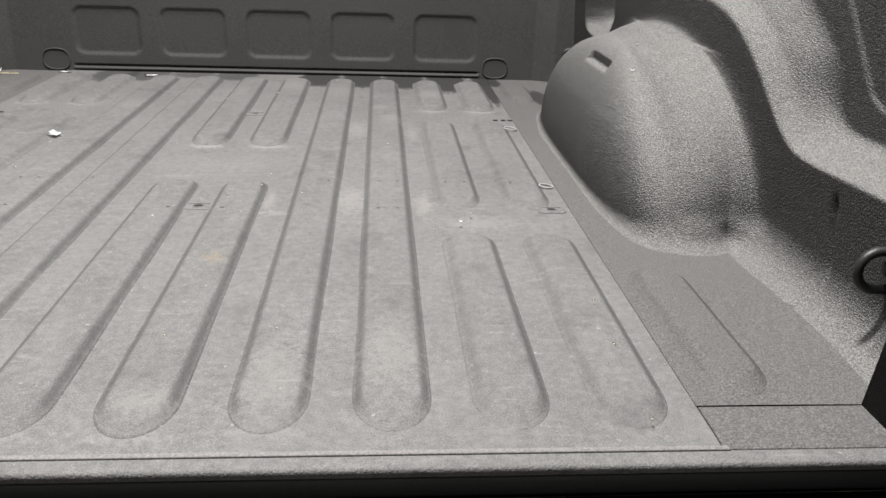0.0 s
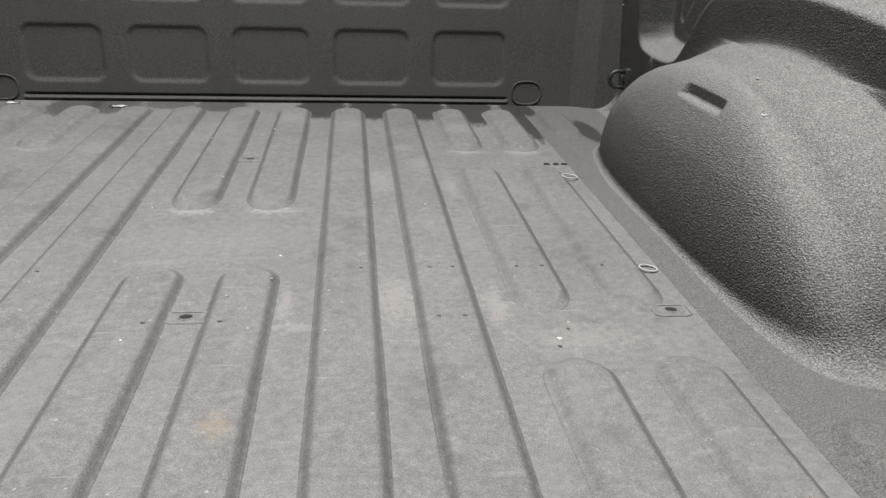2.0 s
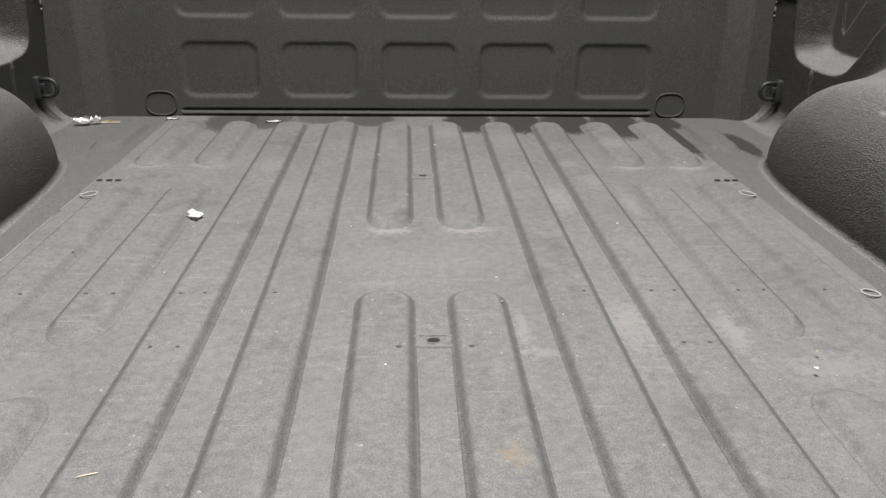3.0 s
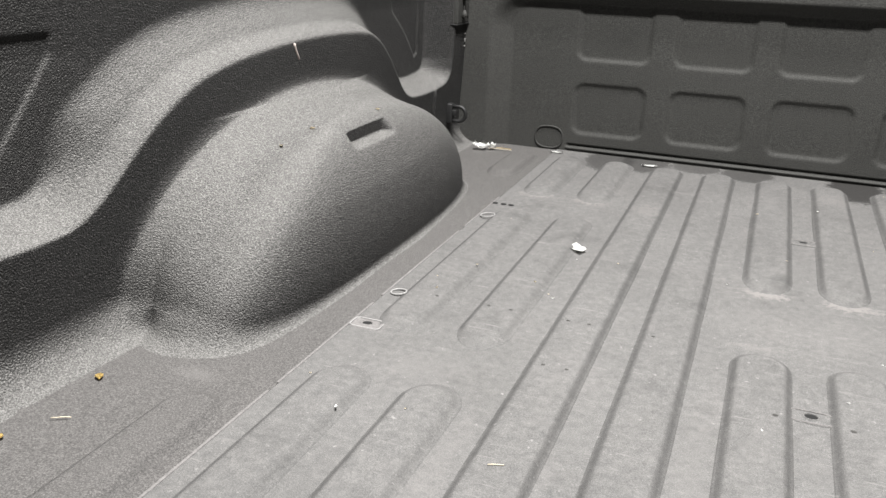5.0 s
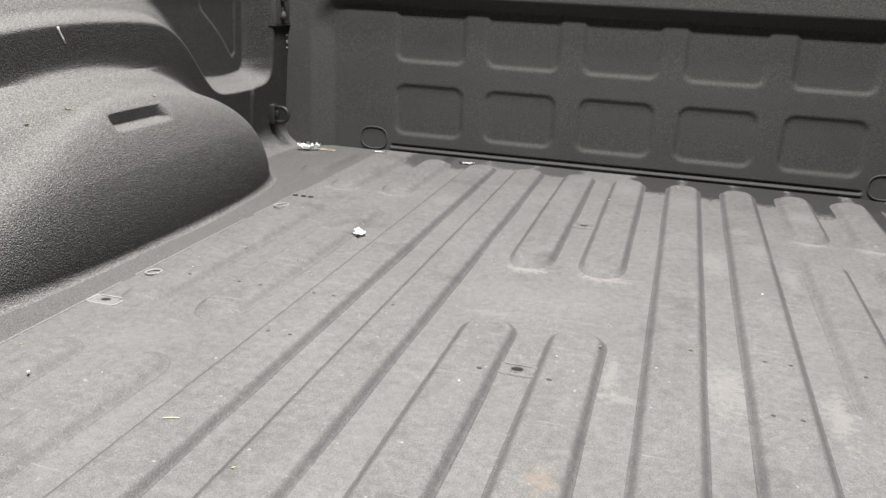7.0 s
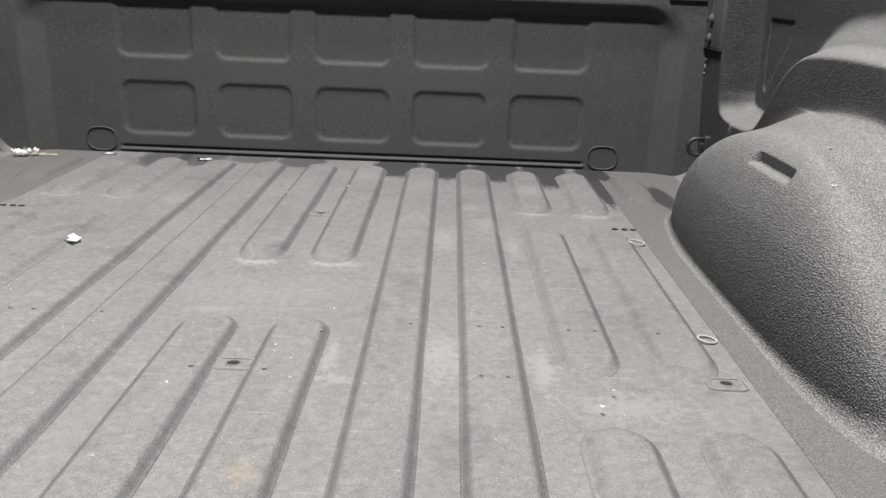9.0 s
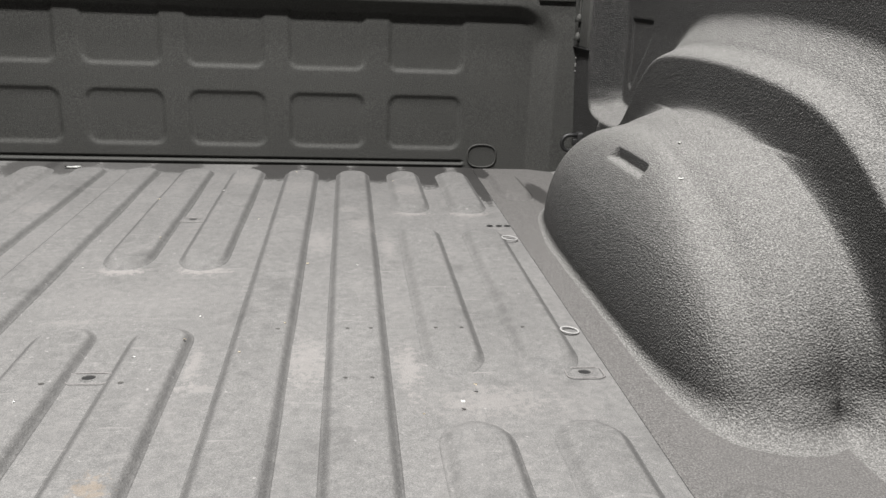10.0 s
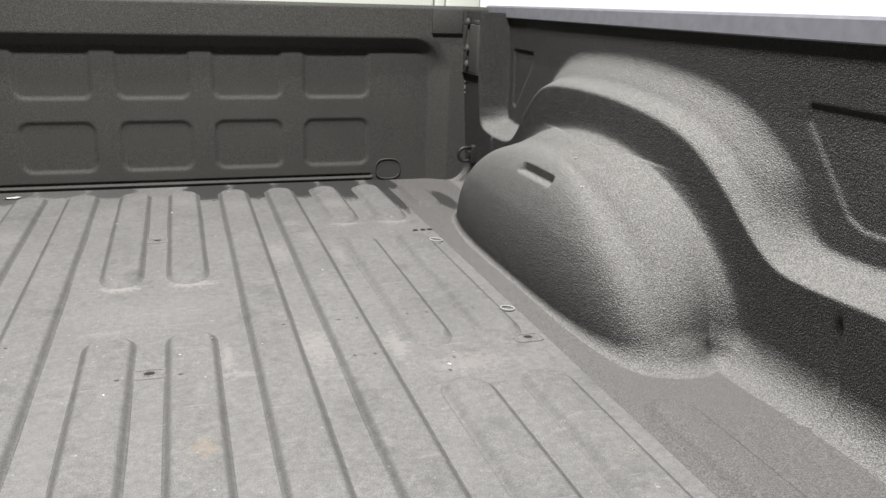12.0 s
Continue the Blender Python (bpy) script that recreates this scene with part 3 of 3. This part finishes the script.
# front corners: bolted bracket, cover plate and tie-down ring
def d_ring(s, y, z, x=0.838, r=0.019, bar=0.0048):
    x += LEFT if s < 0 else 0
    ring = thing("tie_down_ring", "black steel D-shaped tie-down ring on the bed wall", "tie-down ring", group="tie-down rings")
    loop = [(s * x, y, z + r), (s * (x - 0.018), y, z + r)]
    loop += [(s * (x - 0.022 - r * math.sin(a)), y, z + r * math.cos(a)) for a in np.linspace(0.15, math.pi - 0.15, 14)]
    loop += [(s * (x - 0.018), y, z - r), (s * x, y, z - r)]
    part("ring", sweep(loop, bar, 10), M_BLACK, ring)
    part("bracket", box(min(s * (x - 0.006), s * (x + 0.02)), max(s * (x - 0.006), s * (x + 0.02)), y - 0.010, y + 0.012, z - 0.026, z + 0.026, 0.004), M_BLACK, ring)
    part("tongue", box(min(s * (x - 0.016), s * (x - 0.004)), max(s * (x - 0.016), s * (x - 0.004)), y - 0.006, y + 0.006, z - 0.006, z + 0.010, 0.002), M_BLACK, ring)
    return ring


for s in (1, -1):
    d_ring(s, 1.600, 0.088)
    d_ring(s, 0.076, 0.098, 0.848, 0.0225, 0.0056)
    dy = 0.030 if s < 0 else -0.004
    lo, hi = sorted((out(s, 0.8275), out(s, 0.846)))
    bracket = part("corner_bracket", box(lo, hi, 1.570 + dy, 1.678, 0.312, 0.440, 0.002), M_HEAD, bed, "bolted corner bracket coated with liner")
    part("tab", box(lo, hi, 1.574 + dy, 1.600 + dy, 0.4405, 0.452, 0.002), M_HEAD, bracket)
    rod = [(out(s, 0.8255), 1.636, z) for z in np.linspace(0.322, 0.452, 5)]
    part("rod", sweep(rod, 0.0024, 8), M_HEAD, bracket)
    for z in (0.447, 0.377, 0.335):
        bm = bmesh.new()
        bmesh.ops.create_cone(bm, cap_ends=True, segments=12, radius1=0.0105, radius2=0.0030, depth=0.018,
                              matrix=pose(out(s, 0.824), 1.636, z))
        part("bolt", bm, M_HEAD, bracket)
    # solid black bar drawn for the shade in the gap below the bracket
    part("bracket_gap_shade", box(lo - 0.001, hi + 0.001, 1.566 + dy, 1.681, 0.3080, 0.3115, 0.0012), M_BLACK, bracket, "black strip painting the shaded gap under the bracket")
    for z, tall in ((0.281, 0.003), (0.262, 0.009), (0.250, 0.003)):
        chip = sorted((out(s, 0.8365), out(s, 0.8335)))
        part("paint_chip", box(*chip, 1.672, 1.6775, z, z + tall, 0.0008, 2), M_CHALK, bed, "chip showing white paint in the corner seam")
    part("cover_plate", box(min(s * 0.735, s * 0.822), max(s * 0.735, s * 0.822), 1.6735, 1.681, 0.412, 0.477, 0.0012), M_HEAD, bed, "square cover plate on the front rail")

# tailgate, lowered
gate = thing("tailgate", "lowered tailgate with liner-coated inner face", "tailgate")
part("inner_panel", box(-0.76, 0.76, -0.70, -0.156, -0.075, -0.040, 0.004), M_FLOOR, gate)
part("outer_skin", box(-0.77, 0.77, -0.71, -0.160, -0.125, -0.077, 0.012), M_PAINT, gate)

# cab behind the headboard
cab = thing("truck_cab", "pale painted truck cab behind the bed", "truck cab")
part("back_panel", box(-0.92, 0.785, 1.83, 1.90, -0.25, 0.62, 0.01), M_PAINT, cab)
part("corner_trim", box(0.789, 0.818, 1.83, 1.90, -0.25, 0.62, 0.004), M_PAINT, cab)
part("corner_panel", box(0.822, 0.93, 1.83, 1.90, -0.25, 0.62, 0.01), M_PAINT, cab)

# an unseen workshop shell, added to close the place and keep stray light low
def slab(name, b, mat):
    ob = part(name, box(*b), mat, None, smooth=False)
    return tagged(ob, "plain painted workshop wall, added out of view", "wall", kind="structure")


tagged(part("ground", box(-6, 8, -7, 7, -1.0, -0.85), M_CONCRETE, None, smooth=False), "grey concrete workshop floor", "floor", kind="structure")
tagged(part("ceiling", box(-6, 8, -7, 7, 3.05, 3.15), M_ROOMWALL, None, smooth=False), "plain workshop ceiling", "ceiling", kind="structure")
slab("wall_north", (-6, 1.2, 6.9, 7.0, -0.85, 3.05), M_ROOMWALL)
slab("wall_south", (-6, 8, -7.0, -6.9, -0.85, 3.05), M_ROOMWALL)
slab("wall_west", (-6, -5.9, -6.9, 6.9, -0.85, 3.05), M_ROOMWALL)
# added out of view to block the backdrop's light from the left bed wall
slab("wall_east_block", (5.0, 5.1, -6.9, 3.8, -0.85, 3.05), M_ROOMWALL)
slab("wall_east_head", (5.0, 5.1, 3.8, 6.9, 1.3, 3.05), M_ROOMWALL)
slab("wall_north_sill", (1.2, 7.6, 6.9, 7.0, -0.85, 0.198), M_ROOMWALL)
slab("wall_north_head", (1.2, 7.6, 6.9, 7.0, 1.3, 3.05), M_ROOMWALL)
sky_mat = bpy.data.materials.new("daylight_backdrop")
sky_mat.use_nodes = True
sky_mat.node_tree.nodes["Principled BSDF"].inputs["Emission Color"].default_value = (0.97, 0.98, 1, 1)
sky_mat.node_tree.nodes["Principled BSDF"].inputs["Emission Strength"].default_value = 1.0
tagged(part("backdrop", box(1.25, 7.6, 6.9, 7.0, 0.2, 1.298), sky_mat, None, smooth=False), "bright overcast daylight outside the open doorway", "sky", kind="structure")
tagged(part("backdrop", box(7.6, 7.7, 2.0, 6.8, 0.2, 1.3), sky_mat, None, smooth=False), "bright overcast daylight outside the open doorway", "sky", kind="structure")


# ---- floor fittings ----
def disc(x, y, z, r, squash=1.0, sides=14):
    bm = bmesh.new()
    bm.faces.new([bm.verts.new((x + r * math.cos(k * math.tau / sides), y + r * squash * math.sin(k * math.tau / sides), z)) for k in range(sides)])
    return bm


def bolt_hole(x, y, parent, worn):
    """A drilled hole with a raised rim in a faint square seat."""
    bm = bmesh.new()
    rings = []
    for r, z, square in ((0.0215, -0.0006, 0.35), (0.0207, 0.0012, 0.35), (0.0192, 0.0013, 0.38), (0.0180, 0.0003, 0.42), (0.0112, 0.0004, 0.9),
                         (0.0095, 0.0022, 1.0), (0.0085, 0.0025, 1.0), (0.0073, 0.0017, 1.0), (0.0068, -0.0006, 1.0)):
        rings.append([bm.verts.new((x + r * math.copysign(abs(math.cos(a)) ** square, math.cos(a)), y + r * 0.8 * math.copysign(abs(math.sin(a)) ** square, math.sin(a)), z))
                      for a in np.linspace(0, math.tau, 32, endpoint=False)])
    for a, b in zip(rings[:-1], rings[1:]):
        for k in range(32):
            bm.faces.new((a[k], a[(k + 1) % 32], b[(k + 1) % 32], b[k]))
    seat = part("bolt_seat", bm, M_SCUFF if worn else M_RIB, parent, "pressed seat round a bolt hole")
    part("hole", disc(x, y, 0.0012, 0.0070, 0.75), M_HOLE, seat, "dark open bolt hole", smooth=False)
    edge = [(x + 0.0225 * math.copysign(abs(math.cos(a)) ** 0.3, math.cos(a)), y + 0.0135 * math.copysign(abs(math.sin(a)) ** 0.3, math.sin(a)), 0.0009)
            for a in np.linspace(0, math.tau, 32, endpoint=False)]
    part("seat_edge", sweep(edge, 0.0011, 6, True), M_CHALK if worn else M_SCUFF, seat, "pale scraped edge of the seat")


def washer(x, y, r, parent, mat, z=0.0016):
    loop = [(x + r * math.cos(a), y + r * 0.92 * math.sin(a), z + 0.1 * r * math.cos(a) * (1 if x < 0 else -1)) for a in np.linspace(0, math.tau, 28, endpoint=False)]
    part("worn_ring", sweep(loop, 0.0014, 8, True), mat, parent, "bright worn ring pressed in the floor")


for x, y, worn in ((0.0, 0.548, False), (0.0, 1.203, False), (0.566, 0.545, False), (-0.574, 0.552, True)):
    bolt_hole(x, y, floor_mid, worn)
for x, y in ((0.577, 1.083), (-0.577, 1.083)):
    washer(x, y, 0.0140, floor_mid, M_CHALK, 0.0045)
for x, y in ((0.580, 0.668), (-0.579, 0.668)):
    washer(x, y, 0.012, floor_mid, M_CHALK, 0.0024)
for s in (1, -1):
    for k, dx in enumerate((-0.018, 0.0, 0.016)):
        part("slot", disc(s * 0.574 + dx, 1.176, 0.0016, 0.0062, 0.75), M_HOLE, floor_mid, "small dark slot", smooth=False)
PIN_Y = {0.661: (0.286, 0.316, 0.400, 0.434, 0.198, 0.515), 0.520: (0.284, 0.314)}
for y, places in PIN_Y.items():
    for x in places:
        for s in (1, -1):
            part("pin_hole", disc(s * x, y + 0.004, RIB_TOP + 0.0007, 0.0027, 0.7, 10), M_PIN_SHADE, floor_mid, smooth=False)
for x in (-0.040, 0.042):
    part("pin_hole", disc(x, 0.520, RIB_TOP + 0.0007, 0.0034, 0.7, 10), M_PIN_SHADE, floor_mid, smooth=False)

# ---- litter ----
def flake(name, x, y, z, size, mat, seed, lift=0.35, stretch=1.0, turn=0.0):
    """A small torn, curled sheet."""
    rnd = random.Random(seed)
    bm = bmesh.new()
    n = 11
    rings = []
    for f in (0.0, 0.55, 1.0):
        ring = []
        for k in range(n):
            a = k * math.tau / n
            r = size * f * (0.65 + 0.55 * rnd.random() if f == 1 else 0.85)
            px, py = r * math.cos(a) * stretch, r * math.sin(a) / stretch
            ring.append((px * math.cos(turn) - py * math.sin(turn), px * math.sin(turn) + py * math.cos(turn),
                         size * lift * (f ** 2) * (0.5 + 0.9 * math.sin(2 * a + seed) ** 2)))
        rings.append(ring)
    middle = bm.verts.new((0, 0, 0.0006))
    loops = [[bm.verts.new(p) for p in ring] for ring in rings[1:]]
    for k in range(n):
        m = (k + 1) % n
        bm.faces.new((middle, loops[0][k], loops[0][m]))
        bm.faces.new((loops[0][k], loops[1][k], loops[1][m], loops[0][m]))
    bmesh.ops.solidify(bm, geom=bm.faces[:], thickness=size * 0.05)
    ob = part(name, bm, mat, None)
    ob.location = (x, y, z)
    return ob


tagged(flake("paper_scrap", -0.376, 0.977, 0.0012, 0.019, M_PAPER, 3, 0.28, 1.25, -0.7), "torn curled scrap of white paper on the floor", "paper scrap", "paper scraps")
for k, (x, y, size) in enumerate(((-0.772, 1.612, 0.016), (-0.750, 1.624, 0.011), (-0.786, 1.606, 0.010))):
    tagged(flake("paper_scrap", x, y, 0.002 + 0.003 * k, size, M_PAPER, 11 + k, 0.9, 1.2, 0.9 * k), "crumpled torn white paper in the front corner", "paper scrap", "paper scraps")
tagged(flake("paper_scrap", -0.343, 1.640, 0.002, 0.014, M_PAPER, 21, 0.2, 1.5, 0.1), "flat white scrap by the headboard", "paper scrap", "paper scraps")
tagged(flake("paper_scrap", -0.590, 1.668, 0.002, 0.012, M_PAPER, 23, 0.2, 1.5, 0.0), "flat white scrap by the headboard", "paper scrap", "paper scraps")
for k, (x, y, turn) in enumerate(((-0.800, 0.140, 0.5), (-0.797, 0.282, -0.5))):
    tagged(flake("leaf", x, y, 0.0005, 0.0062, M_LEAF, 31 + k, 0.35, 1.3, turn), "tiny curled dry yellow leaf on the floor", "leaf", "dry leaves")


def straw(x, y, z, length, turn, mat, seed):
    rnd = random.Random(seed)
    pts = [(x + length * f * math.cos(turn) + rnd.uniform(-1, 1) * 0.0012, y + length * f * math.sin(turn) + rnd.uniform(-1, 1) * 0.0012, z + 0.0012) for f in np.linspace(0, 1, 5)]
    return tagged(part("straw", sweep(pts, 0.0006, 6), mat, None), "short dry pale straw lying on the liner", "straw", "bits of straw")


straw(-0.745, 1.622, 0.002, 0.050, 0.10, M_STRAW, 1)
straw(-0.742, 1.630, 0.004, 0.044, -0.05, M_LEAF, 2)
straw(-0.755, 1.615, 0.003, 0.038, 0.45, M_STRAW, 3)
straw(-0.777, 0.190, 0.001, 0.020, 0.5, M_STRAW, 4)
straw(-0.310, 0.293, RIB_TOP, 0.016, 0.4, M_STRAW, 5)
straw(-0.835, 0.130, 0.004, 0.024, 0.1, M_STRAW, 6)
rnd = random.Random(7)
spots = [(0.593, 0.046, 0.0), (0.541, -0.070, 0.0), (-0.370, 0.765, 0.0), (-0.360, 0.752, 0.0), (-0.575, 0.398, 0.0), (0.119, 1.215, 0.0), (-0.118, 0.93, 0.0)]
spots += [(rnd.uniform(-0.57, 0.57), rnd.uniform(0.0, 1.6), 0.0105) for _ in range(40)]
for k, (x, y, z) in enumerate(spots):
    near = min(abs(abs(x) - r) for r in RIB_X)
    tagged(flake("crumb", x, y, 0.0 if near > 0.03 else RIB_TOP + 0.0002, rnd.uniform(0.0012, 0.0026), M_STRAW if k % 3 else M_PAPER, 50 + k, 0.4, 1.2, k), "tiny pale crumb of grit on the floor", "crumb", "crumbs of grit")

# scratch on the left housing band
def on_left_wall(y, z):
    return (-float(wall_depth(np.array([y]), np.array([z]), 0.012)[0]) - LEFT + 0.0006, y, z - 0.002)


scratch = sweep([on_left_wall(y, z) for y, z in ((0.8385, 0.3375), (0.840, 0.333), (0.843, 0.326), (0.848, 0.318), (0.853, 0.310))], 0.0019, 6)
part("scratch", scratch, plain_material("pink_scratch", (0.55, 0.47, 0.44), 0.8), side_left, "pale pink scrape through the liner")

# bits of grit on the wheel housings
def on_dome(verts, x, y):
    """The dome's top point nearest to (x, y)."""
    near = np.hypot(verts[:, 0] - x, verts[:, 1] - y) - 0.02 * verts[:, 2]
    return tuple(verts[np.argmin(near)] + (0, 0, 0.0006))


for k, (place, mat) in enumerate(((on_dome(dome_left, -0.742, 0.93), M_STRAW), (on_dome(dome_left, -0.765, 0.74), M_STRAW), (on_dome(dome_left, -0.772, 0.66), M_STRAW),
                                  (on_dome(dome_right, 0.720, 0.70), M_PAPER), (on_dome(dome_right, 0.755, 0.80), M_PAPER))):
    tagged(flake("crumb", *place, 0.0034, mat, 120 + k, 0.6, 1.4, k), "tiny pale crumb of grit on the wheel housing", "crumb", "crumbs of grit")
